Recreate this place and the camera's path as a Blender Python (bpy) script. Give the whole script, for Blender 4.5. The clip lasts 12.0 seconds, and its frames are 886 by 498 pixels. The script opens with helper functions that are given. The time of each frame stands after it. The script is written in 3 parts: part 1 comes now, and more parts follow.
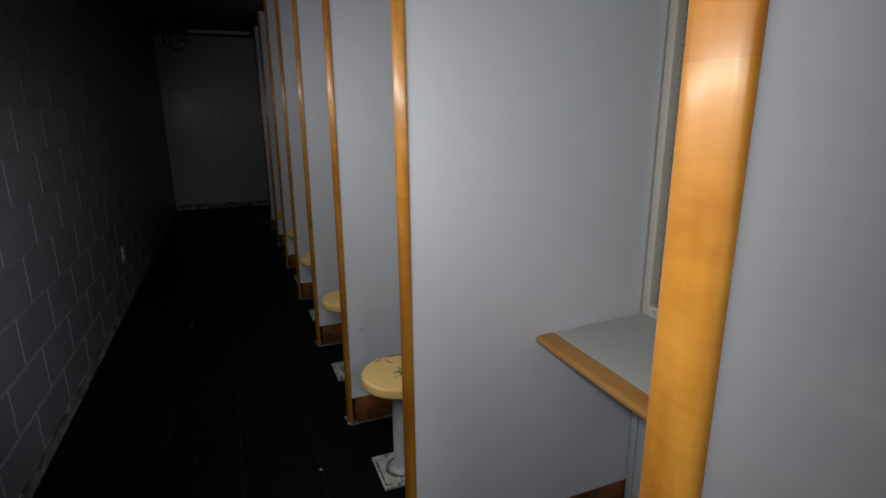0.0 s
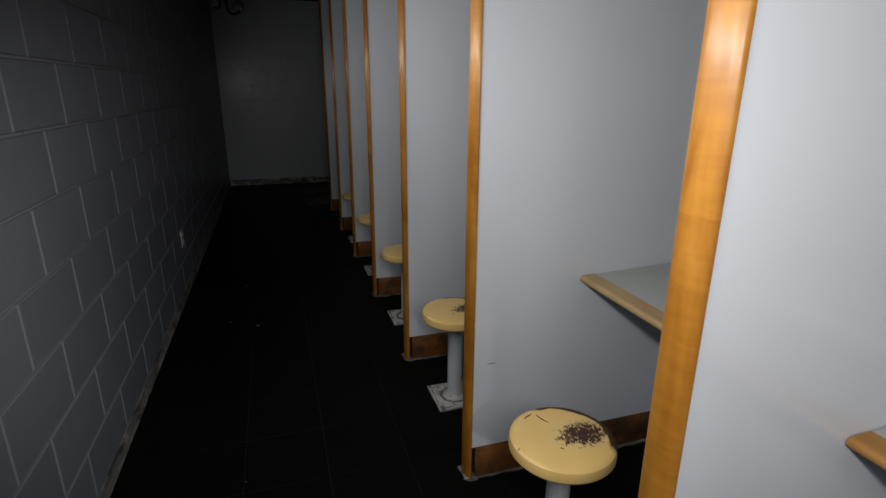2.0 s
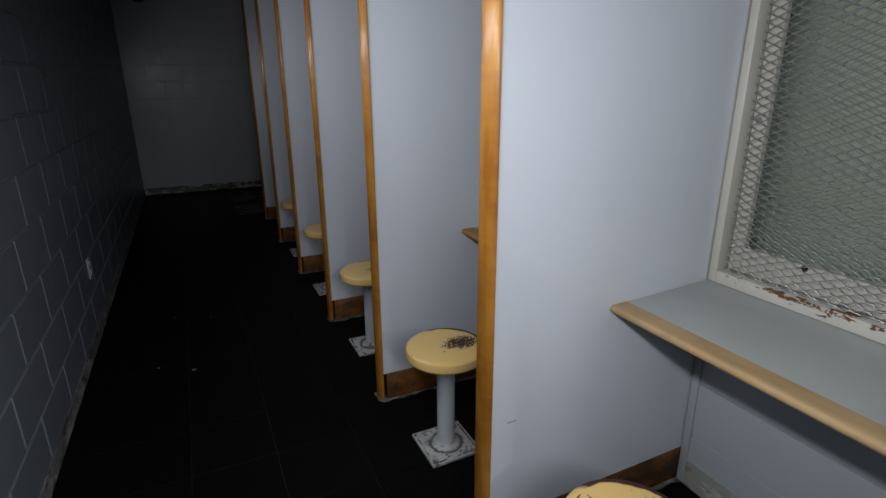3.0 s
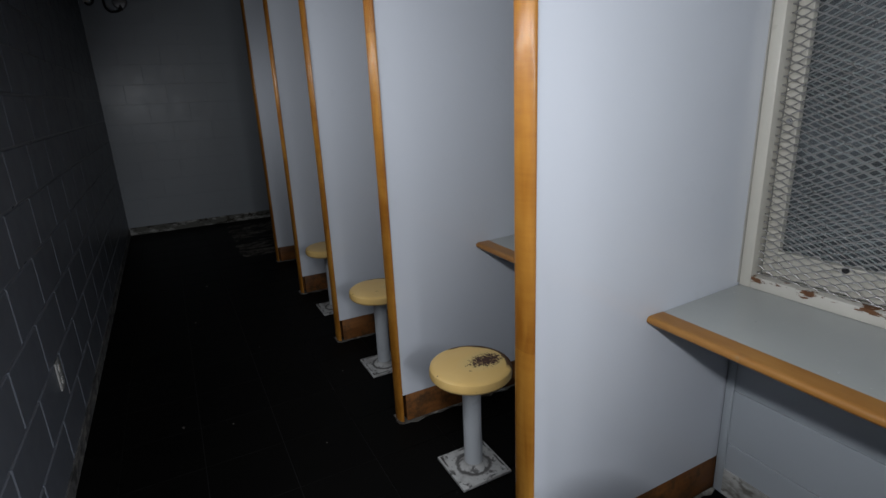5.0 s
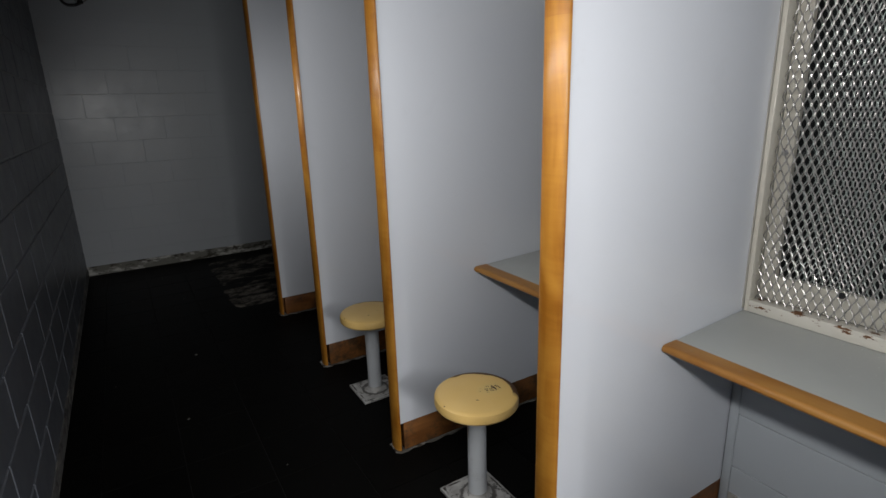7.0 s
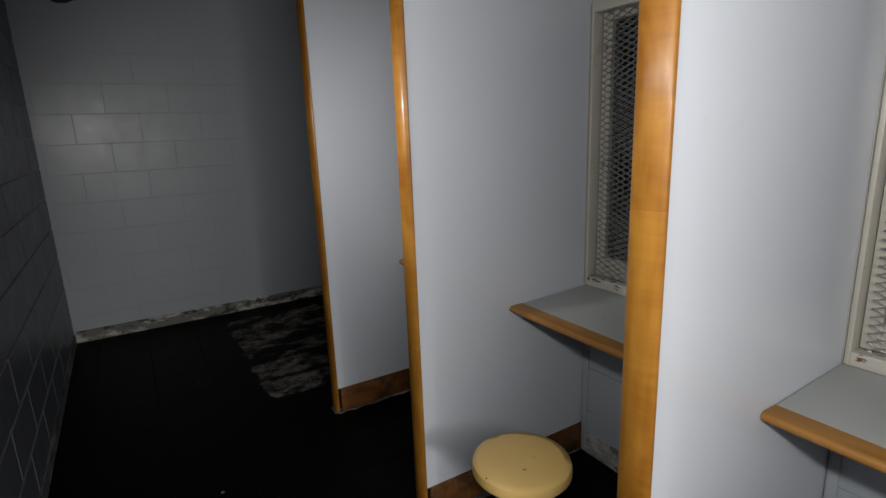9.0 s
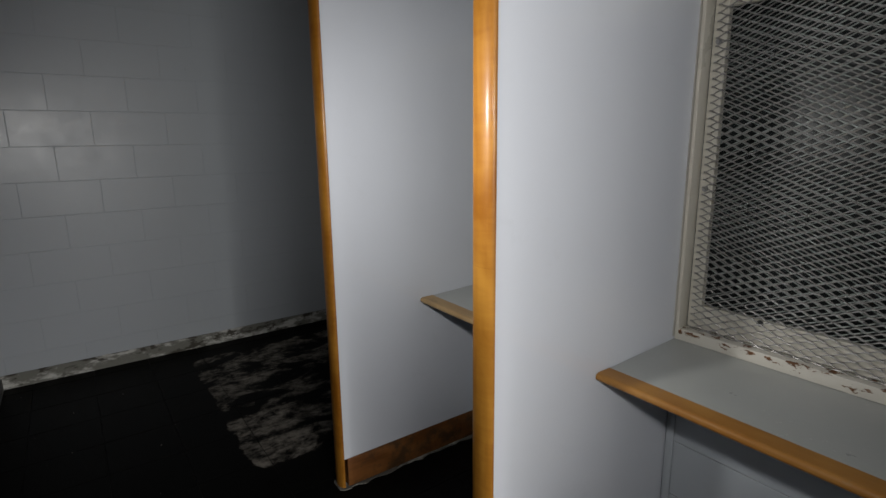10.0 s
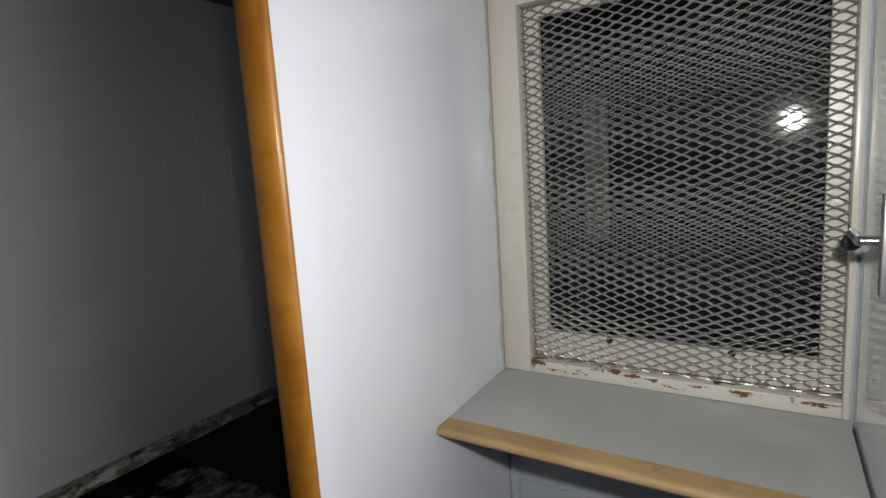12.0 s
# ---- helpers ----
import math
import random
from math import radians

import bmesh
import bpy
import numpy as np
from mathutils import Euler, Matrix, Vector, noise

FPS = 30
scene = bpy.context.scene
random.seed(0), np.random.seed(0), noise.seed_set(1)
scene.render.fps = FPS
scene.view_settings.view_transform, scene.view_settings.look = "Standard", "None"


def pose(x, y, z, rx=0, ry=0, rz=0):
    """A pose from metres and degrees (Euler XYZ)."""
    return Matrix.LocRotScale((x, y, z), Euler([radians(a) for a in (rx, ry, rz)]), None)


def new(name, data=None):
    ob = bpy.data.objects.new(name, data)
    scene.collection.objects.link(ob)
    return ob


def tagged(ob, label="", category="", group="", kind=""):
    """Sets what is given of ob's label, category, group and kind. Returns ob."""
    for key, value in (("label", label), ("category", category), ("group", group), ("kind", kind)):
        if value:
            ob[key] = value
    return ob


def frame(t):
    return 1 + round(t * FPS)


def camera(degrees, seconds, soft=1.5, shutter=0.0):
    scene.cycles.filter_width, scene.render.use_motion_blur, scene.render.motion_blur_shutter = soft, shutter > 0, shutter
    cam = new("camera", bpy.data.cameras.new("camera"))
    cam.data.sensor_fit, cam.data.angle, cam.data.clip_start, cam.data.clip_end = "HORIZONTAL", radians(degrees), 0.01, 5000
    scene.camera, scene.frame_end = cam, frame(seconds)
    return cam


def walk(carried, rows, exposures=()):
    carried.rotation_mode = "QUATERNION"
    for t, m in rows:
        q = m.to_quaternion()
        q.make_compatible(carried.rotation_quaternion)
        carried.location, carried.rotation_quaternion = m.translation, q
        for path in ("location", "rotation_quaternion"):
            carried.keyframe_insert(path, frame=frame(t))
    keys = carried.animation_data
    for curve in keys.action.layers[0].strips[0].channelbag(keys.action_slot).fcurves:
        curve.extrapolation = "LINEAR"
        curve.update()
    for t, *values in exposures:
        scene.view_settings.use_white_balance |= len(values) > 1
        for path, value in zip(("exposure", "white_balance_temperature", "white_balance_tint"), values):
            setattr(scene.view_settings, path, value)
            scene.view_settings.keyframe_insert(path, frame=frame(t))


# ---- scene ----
cam = camera(80.7, 12.0, soft=1.5)
# seconds, x, y, z, yaw, pitch, roll
ROWS = [
    (0.0, -0.385, -0.391, 1.393, -21.974, -14.560, 0.463),
    (0.5, -0.437, -0.271, 1.389, -17.562, -14.878, -0.158),
    (1.0, -0.526, -0.130, 1.383, -18.077, -15.250, -0.765),
    (1.5, -0.567, 0.023, 1.377, -17.661, -15.845, -0.646),
    (2.0, -0.563, 0.286, 1.364, -17.648, -17.111, -0.318),
    (2.5, -0.590, 0.501, 1.352, -21.864, -17.813, -0.548),
    (4.5, -0.663, 1.495, 1.376, -29.788, -16.964, 1.972),
    (5.0, -0.693, 1.742, 1.368, -27.758, -16.663, 2.489),
    (5.5, -0.698, 2.030, 1.400, -24.276, -14.625, 3.329),
    (6.0, -0.721, 2.290, 1.395, -26.206, -14.296, 2.760),
    (6.5, -0.784, 2.522, 1.406, -29.256, -15.728, 1.966),
    (8.5, -0.802, 3.615, 1.420, -34.702, -13.857, 1.680),
    (9.0, -0.758, 3.949, 1.409, -31.593, -13.052, 2.078),
    (9.5, -0.737, 4.253, 1.403, -33.531, -12.674, 0.587),
    (10.0, -0.752, 4.537, 1.412, -35.682, -11.987, 0.624),
    (10.5, -0.700, 4.856, 1.390, -36.346, -10.021, 2.826),
    (11.0, -0.692, 5.145, 1.393, -44.922, -10.433, 2.146),
    (11.2, -0.705, 5.256, 1.335, -49.40, -7.70, 1.80),
    (11.5, -0.670, 5.402, 1.378, -54.90, -8.15, 2.80),
    (11.7, -0.640, 5.508, 1.365, -58.00, -8.40, 1.90),
    (12.0, -0.584, 5.645, 1.361, -58.165, -8.144, 3.724),
]
# the torch-lit picture brightens as the walk goes on
POWER = 7.2  # watts of the first louvre
FALL = 1.62  # fall of the torch light per metre of corridor
TRIMS = {0.0: -0.45, 0.5: -0.33, 1.0: -0.2, 1.5: -0.22, 2.0: -0.28, 2.5: -0.2, 4.5: -0.5, 5.0: -0.25, 5.5: -0.35, 6.0: -0.3, 6.5: -0.14, 8.5: -0.16, 9.0: -0.3, 9.5: -0.3, 10.0: -0.16, 10.5: -0.33, 11.0: -0.47, 11.2: -0.4, 11.5: -0.32, 11.7: -0.3, 12.0: -0.17}
KELVIN = {2.5: 6300, 4.5: 5880, 5.0: 6040, 5.5: 6130, 6.0: 6250, 6.5: 6400, 11.5: 6420, 11.7: 6500, 12.0: 6650}
EXPOSURES = [(t, math.log2(FALL) * (y + 0.39) + TRIMS.get(t, 0.0), KELVIN.get(t, 6590), 10) for t, x, y, *_ in ROWS]
walk(cam, [(t, pose(x, y, z, 90 + pitch, roll, yaw)) for t, x, y, z, yaw, pitch, roll in ROWS], EXPOSURES)

# ---- world and lights ----
world = bpy.data.worlds.new("world")
scene.world = world
world.use_nodes = True
world.node_tree.nodes["Background"].inputs[0].default_value = (0.5, 0.6, 0.8, 1)
world.node_tree.nodes["Background"].inputs[1].default_value = 0.0005

# the carried torch: its light is laid down along the line walked, a short louvre for each half metre
TORCH = [(-0.38, -0.40, 1.45, -84, -26), (-0.40, 0.10, 1.45, -84, -26), (-0.45, 0.60, 1.44, -84, -26), (-0.50, 1.10, 1.46, -84, -20),
         (-0.55, 1.60, 1.50, -84, -14), (-0.60, 2.10, 1.54, -84, -8), (-0.66, 2.60, 1.55, -84, -8), (-0.70, 3.10, 1.56, -84, -8),
         (-0.72, 3.60, 1.56, -84, -8), (-0.68, 4.10, 1.55, -84, -8), (-0.66, 4.60, 1.54, -84, -8), (-0.62, 5.10, 1.53, -84, -8)]
for tx, ty, tz, tyaw, tpitch in TORCH:
    data = bpy.data.lights.new("torch_stand_in", "AREA")
    data.shape, data.size, data.size_y = "RECTANGLE", 0.54, 0.05
    data.energy = POWER * FALL ** (-(ty + 0.39)) * {-0.40: 0.6, 4.10: 0.9, 4.60: 0.65, 5.10: 0.28}.get(ty, 1.0)
    data.color = (1.0, 0.985, 0.965)
    new("torch_stand_in", data).matrix_world = pose(tx, ty, tz, 90 + tpitch, 0, tyaw)
# where it starts, pointed down the corridor, and where it ends, pointed at the last screen;
# also added fill spots: far wall from past the walk's end, left wall from y 0.7
for tx, ty, tz, tyaw, tpitch, watts, cone in ((-0.20, -0.95, 1.50, 22, -29, 66.0, 62), (-0.59, 5.565, 1.505, -76, -10, 68 * FALL ** -5.95, 108), (-1.05, 6.30, 1.50, -26, -2, 42 * FALL ** -5.95, 96), (-0.28, 0.70, 1.50, 24, -24, 54.0, 66)):
    data = bpy.data.lights.new("torch_stand_in", "SPOT")
    data.energy, data.color = watts, (1.0, 0.985, 0.965)
    data.spot_size, data.spot_blend, data.shadow_soft_size = radians(cone), 1.0, 0.025
    new("torch_stand_in", data).matrix_world = pose(tx, ty, tz, 90 + tpitch, 0, tyaw)

# ---- plan ----
S = 0.914          # booth pitch along y
XL, XW = -1.216, 0.805   # block wall, window wall
YB, YF = -1.6, 8.33     # ends of the corridor
ZC = 2.50
SHELF = 0.753
FRONT, REAR = SHELF - 0.004, SHELF + 0.008   # the shelves rise a little towards the window


# ---- materials ----
class Nodes:
    def __init__(self, name):
        self.mat = bpy.data.materials.new(name)
        self.mat.use_nodes = True
        self.t = self.mat.node_tree
        self.bsdf = self.t.nodes["Principled BSDF"]

    def add(self, kind, **values):
        n = self.t.nodes.new(kind)
        for k, v in values.items():
            setattr(n, k, v)
        return n

    def link(self, a, b):
        self.t.links.new(a, b)

    def coords(self, world_space=True):
        if world_space:
            return self.add("ShaderNodeNewGeometry").outputs["Position"]
        return self.add("ShaderNodeTexCoord").outputs["Object"]

    def scaled(self, vec, scale, shift=(0, 0, 0)):
        m = self.add("ShaderNodeMapping")
        m.inputs["Scale"].default_value = scale
        m.inputs["Location"].default_value = shift
        self.link(vec, m.inputs["Vector"])
        return m.outputs["Vector"]

    def noise(self, vec, scale, detail=4.0, rough=0.55, distortion=0.0):
        n = self.add("ShaderNodeTexNoise")
        n.inputs["Scale"].default_value, n.inputs["Detail"].default_value = scale, detail
        n.inputs["Roughness"].default_value, n.inputs["Distortion"].default_value = rough, distortion
        self.link(vec, n.inputs["Vector"])
        return n.outputs["Fac"]

    def step(self, fac, lo, hi, a=0.0, b=1.0):
        n = self.add("ShaderNodeMapRange")
        for i, v in enumerate((lo, hi, a, b)):
            n.inputs[i + 1].default_value = v
        self.link(fac, n.inputs[0])
        return n.outputs[0]

    def math(self, op, a, b=0.0):
        n = self.add("ShaderNodeMath", operation=op)
        for i, v in enumerate((a, b)):
            if isinstance(v, (int, float)):
                n.inputs[i].default_value = v
            else:
                self.link(v, n.inputs[i])
        return n.outputs[0]

    def mix(self, fac, a, b):
        n = self.add("ShaderNodeMix", data_type="RGBA")
        if isinstance(fac, (int, float)):
            n.inputs[0].default_value = fac
        else:
            self.link(fac, n.inputs[0])
        for i, v in ((6, a), (7, b)):
            if isinstance(v, tuple):
                n.inputs[i].default_value = (*v, 1)
            else:
                self.link(v, n.inputs[i])
        return n.outputs[2]

    def bump(self, height, strength, distance=0.002):
        n = self.add("ShaderNodeBump")
        n.inputs["Strength"].default_value, n.inputs["Distance"].default_value = strength, distance
        self.link(height, n.inputs["Height"])
        self.link(n.outputs[0], self.bsdf.inputs["Normal"])

    def put(self, color=None, rough=None, metal=0.0, spec=0.5, coat=0.0, coat_rough=0.12):
        for v, key in ((color, "Base Color"), (rough, "Roughness")):
            if v is None:
                continue
            if isinstance(v, tuple):
                self.bsdf.inputs[key].default_value = (*v, 1)
            elif isinstance(v, (int, float)):
                self.bsdf.inputs[key].default_value = v
            else:
                self.link(v, self.bsdf.inputs[key])
        self.bsdf.inputs["Metallic"].default_value = metal
        self.bsdf.inputs["Specular IOR Level"].default_value = spec
        self.bsdf.inputs["Coat Weight"].default_value = coat
        self.bsdf.inputs["Coat Roughness"].default_value = coat_rough
        return self.mat

    def split(self, vec):
        n = self.add("ShaderNodeSeparateXYZ")
        self.link(vec, n.inputs[0])
        return n.outputs

    def random(self):
        return self.add("ShaderNodeObjectInfo").outputs["Random"]


def paint(name, color, rough=0.4, spread=0.06, bump=0.15, grime=(0.1, 0.09, 0.07), grime_amount=0.35, spec=0.5, per_object=0.0, coat=0.0):
    """Painted surface with blotches, faint scuffs and roller texture."""
    n = Nodes(name)
    p = n.coords()
    big = n.noise(p, 1.7, 5)
    dark = tuple(c * (1 - spread * 2) for c in color)
    lite = tuple(min(1, c * (1 + spread)) for c in color)
    col = n.mix(big, dark, lite)
    if per_object:
        col = n.mix(n.step(n.random(), 0, 1, 0, per_object), col, tuple(c * 0.7 for c in color))
    dirt = n.math("MULTIPLY", n.step(n.noise(p, 6, 8, 0.7), 0.6, 0.78), grime_amount)
    col = n.mix(dirt, col, grime)
    fine = n.noise(p, 260, 3)
    r = n.step(n.noise(p, 9, 5), 0.2, 0.8, rough * 0.8, rough * 1.25)
    n.bump(fine, bump, 0.0008)
    return n.put(col, r, spec=spec, coat=coat, coat_rough=0.05)


def wood(name, light, dark, rough=0.3, coat=0.3, wear=0.0, axis=2, dirt=(0.05, 0.03, 0.015), curl=0.0, spec=0.22, lengths_tone=0.02, seam_tone=0.06):
    """Varnished boards with grain along one axis and glued lengths of slightly different tone."""
    n = Nodes(name)
    p = n.coords()
    sc = [26.0, 26.0, 26.0]
    sc[axis] = 1.6
    grain = n.noise(n.scaled(p, tuple(sc)), 2.2, 6, 0.6, 0.6)
    sc2 = [7.0, 7.0, 7.0]
    sc2[axis] = 2.4
    figure = n.noise(n.scaled(p, tuple(sc2), (3.1, 0, 0)), 1.3, 3, 0.5, 1.2)
    along = n.split(p)[axis]
    lengths = n.add("ShaderNodeTexWhiteNoise", noise_dimensions="2D")
    comb = n.add("ShaderNodeCombineXYZ")
    n.link(n.math("FLOOR", n.math("MULTIPLY", n.math("ADD", along, n.math("MULTIPLY", n.random(), 3.0)), 3.1)), comb.inputs[0])
    n.link(n.math("MULTIPLY", n.random(), 50.0), comb.inputs[1])
    n.link(comb.outputs[0], lengths.inputs["Vector"])
    tone = n.math("ADD", n.math("MULTIPLY", grain, 0.22), n.math("MULTIPLY", figure, 0.75))
    tone = n.math("ADD", tone, n.step(lengths.outputs["Value"], 0, 1, -lengths_tone, lengths_tone))
    if curl:
        sc3 = [4.0, 4.0, 4.0]
        sc3[axis] = 22.0
        ripple = n.noise(n.scaled(p, tuple(sc3), (0, 2.3, 0)), 2.0, 4, 0.55, 0.8)
        tone = n.math("ADD", tone, n.math("MULTIPLY", n.math("SUBTRACT", ripple, 0.5), curl))
    col = n.mix(n.step(tone, 0.32, 0.72), dark, light)
    seam = n.step(n.math("FRACT", n.math("MULTIPLY", n.math("ADD", along, n.math("MULTIPLY", n.random(), 3.0)), 3.1)), 0.0, 0.010, seam_tone, 0.0)
    col = n.mix(seam, col, tuple(c * 0.5 for c in dark))
    knots = n.step(n.noise(n.scaled(p, (6, 6, 2.2)), 1.4, 2, 0.4), 0.70, 0.78)
    col = n.mix(n.math("MULTIPLY", knots, 0.35), col, tuple(c * 0.5 for c in dark))
    if wear:
        w = n.step(n.noise(p, 9, 9, 0.72), 0.62 - wear * 0.25, 0.72 - wear * 0.2)
        col = n.mix(n.math("MULTIPLY", w, 0.85), col, dirt)
    n.bump(grain, 0.12, 0.001)
    return n.put(col, n.step(figure, 0.2, 0.8, rough * 0.8, rough * 1.3), spec=spec, coat=coat, coat_rough=0.2)


def residue(name, base, patch, hole):
    """Old adhesive, torn paint and dust where skirting was taken off."""
    n = Nodes(name)
    p = n.coords()
    a = n.noise(n.scaled(p, (1, 1, 3)), 7, 8, 0.7)
    b = n.noise(n.scaled(p, (1, 1, 2), (9, 4, 0)), 11, 8, 0.65)
    col = n.mix(n.step(a, 0.5, 0.6), base, patch)
    col = n.mix(n.step(b, 0.52, 0.6), col, hole)
    n.bump(a, 0.8, 0.006)
    return n.put(col, 0.85)


M_PANEL = paint("white_laminate", (0.592, 0.62, 0.672), 0.14, 0.02, 0.05, grime=(0.3, 0.3, 0.3), grime_amount=0.10, coat=0.4)
M_BLOCK = paint("grey_block_paint", (0.127, 0.139, 0.163), 0.36, 0.08, 0.35, grime=(0.08, 0.08, 0.08), grime_amount=0.3, per_object=0.25)
M_MORTAR = paint("grey_mortar_paint", (0.16, 0.165, 0.18), 0.3, 0.05, 0.3)
M_WHITE_BLOCK = paint("white_block_paint", (0.375, 0.405, 0.435), 0.33, 0.04, 0.2, grime=(0.3, 0.3, 0.3), grime_amount=0.25)
M_WHITE_MORTAR = paint("white_mortar_paint", (0.37, 0.40, 0.43), 0.5, 0.05, 0.2)
M_CREAM = paint("cream_steel_paint", (0.50, 0.48, 0.42), 0.3, 0.06, 0.1, grime=(0.2, 0.14, 0.08), grime_amount=0.25)
M_JOINT = paint("dusty_floor_joint", (0.0045, 0.0045, 0.0044), 0.8, 0.15, 0.4)
M_CEIL = paint("dull_ceiling_paint", (0.11, 0.11, 0.11), 0.8, 0.15, 0.5)
# white wall paint darkened to grey: the alcove's weak light is in the colour
M_DIM = paint("dimmed_alcove_paint", (0.11, 0.118, 0.13), 0.6, 0.1, 0.3)
# near-black base: the darkness of the unlit room is put into the colour
M_BACK = paint("darkened_room_paint", (0.022, 0.024, 0.027), 0.7, 0.12, 0.3)
M_BOARD = paint("pale_green_board", (0.70, 0.72, 0.55), 0.5, 0.08, 0.2, grime=(0.4, 0.4, 0.22), grime_amount=0.5)
M_ENAMEL = paint("pale_grey_enamel", (0.56, 0.59, 0.62), 0.3, 0.05, 0.1)
# white plastic darkened in its colour so the outlet stays dim on the wall
M_DIMMED_PLASTIC = paint("dimmed_white_plastic", (0.33, 0.33, 0.32), 0.5, 0.1, 0.2)
M_WHITE = paint("white_enamel", (0.68, 0.68, 0.66), 0.35, 0.04, 0.1)
M_DARK = paint("black_rubber", (0.012, 0.012, 0.013), 0.5, 0.1, 0.1)
M_CAULK = paint("aged_caulk", (0.42, 0.41, 0.37), 0.5, 0.15, 0.4, grime=(0.15, 0.12, 0.08), grime_amount=0.6)
M_POST = wood("orange_varnished_maple", (0.395, 0.186, 0.027), (0.215, 0.079, 0.008), 0.42, 0.22, curl=0.24, spec=0.22, lengths_tone=0.06, seam_tone=0.15)
M_KICK = wood("scuffed_brown_wood", (0.27, 0.112, 0.032), (0.115, 0.042, 0.011), 0.5, 0.05, wear=0.62, axis=0)
M_LIP = wood("orange_nosing_wood", (0.35, 0.18, 0.048), (0.23, 0.098, 0.02), 0.38, 0.1, wear=0.04, axis=1, dirt=(0.25, 0.17, 0.09))
M_LIP_WORN = wood("worn_pale_wood", (0.44, 0.32, 0.165), (0.29, 0.185, 0.085), 0.5, 0.05, wear=0.24, axis=1, dirt=(0.2, 0.15, 0.095))
M_RESIDUE = residue("skirting_residue", (0.16, 0.16, 0.14), (0.5, 0.5, 0.47), (0.05, 0.045, 0.035))
M_RESIDUE_DARK = residue("dusty_skirting_residue", (0.10, 0.10, 0.10), (0.22, 0.21, 0.19), (0.03, 0.03, 0.03))
M_CRUST = residue("sealant_crust", (0.09, 0.085, 0.075), (0.26, 0.255, 0.235), (0.05, 0.04, 0.03))
M_SCAR = residue("skirting_scar", (0.29, 0.29, 0.27), (0.46, 0.46, 0.44), (0.15, 0.14, 0.12))


def shelf_material():
    n = Nodes("grey_green_laminate")
    p = n.coords()
    col = n.mix(n.noise(p, 2.5, 6), (0.30, 0.315, 0.302), (0.375, 0.388, 0.375))
    chips = n.step(n.noise(p, 95, 3, 0.6), 0.66, 0.72)
    zone = n.step(n.noise(p, 3.2, 3), 0.48, 0.66)
    worn = n.math("MULTIPLY", chips, zone)
    col = n.mix(n.math("MULTIPLY", worn, 0.6), col, (0.5, 0.51, 0.48))
    n.bump(worn, 0.35, 0.0015)
    return n.put(col, n.step(n.noise(p, 14, 4), 0.2, 0.8, 0.26, 0.42), coat=0.3, coat_rough=0.06)


def sill_material():
    """Cream steel paint that has blistered to rust along the lower rail."""
    n = Nodes("rusted_cream_paint")
    p = n.coords()
    col = n.mix(n.noise(p, 4, 5), (0.47, 0.45, 0.40), (0.56, 0.54, 0.48))
    height = n.split(p)[2]
    band = n.step(n.math("ABSOLUTE", n.math("SUBTRACT", height, 0.792)), 0.0, 0.030, 1.0, 0.0)
    mask = n.noise(n.scaled(p, (1, 0.8, 2.2)), 26, 8, 0.66)
    rust = n.step(n.math("ADD", mask, n.math("MULTIPLY", band, 0.16)), 0.685, 0.71)
    rcol = n.mix(n.noise(p, 60, 4), (0.035, 0.014, 0.008), (0.20, 0.085, 0.025))
    col = n.mix(rust, col, rcol)
    n.bump(rust, 0.5, 0.002)
    return n.put(col, n.mix(rust, (0.3, 0.3, 0.3), (0.8, 0.8, 0.8)))


def steel(name, color, rough, metal):
    n = Nodes(name)
    p = n.coords()
    col = n.mix(n.noise(p, 30, 4), tuple(c * 0.75 for c in color), color)
    return n.put(col, n.step(n.noise(p, 18, 4), 0.2, 0.8, rough * 0.8, rough * 1.3), metal=metal)


def glass_material(name, dust, gloss_rough=0.06, gain=0.55):
    """Pane: see-through with a sharp reflection that grows at a slant, and a film of dust."""
    n = Nodes(name)
    out = n.t.nodes["Material Output"]
    clear = n.add("ShaderNodeBsdfTransparent")
    clear.inputs[0].default_value = (0.86, 0.9, 0.89, 1)
    gloss = n.add("ShaderNodeBsdfGlossy")
    gloss.inputs["Roughness"].default_value = gloss_rough
    fres = n.add("ShaderNodeFresnel")
    fres.inputs[0].default_value = 1.45
    blend = n.add("ShaderNodeMixShader")
    n.link(n.math("MULTIPLY", fres.outputs[0], gain), blend.inputs[0])
    n.link(clear.outputs[0], blend.inputs[1])
    n.link(gloss.outputs[0], blend.inputs[2])
    film = n.add("ShaderNodeBsdfDiffuse")
    film.inputs[0].default_value = (0.55, 0.6, 0.65, 1)
    dirty = n.add("ShaderNodeMixShader")
    p = n.coords()
    n.link(n.step(n.noise(p, 5, 6, 0.65), 0.3, 0.75, dust * 0.3, dust * 1.7), dirty.inputs[0])
    n.link(blend.outputs[0], dirty.inputs[1])
    n.link(film.outputs[0], dirty.inputs[2])
    n.link(dirty.outputs[0], out.inputs[0])
    return n.mat


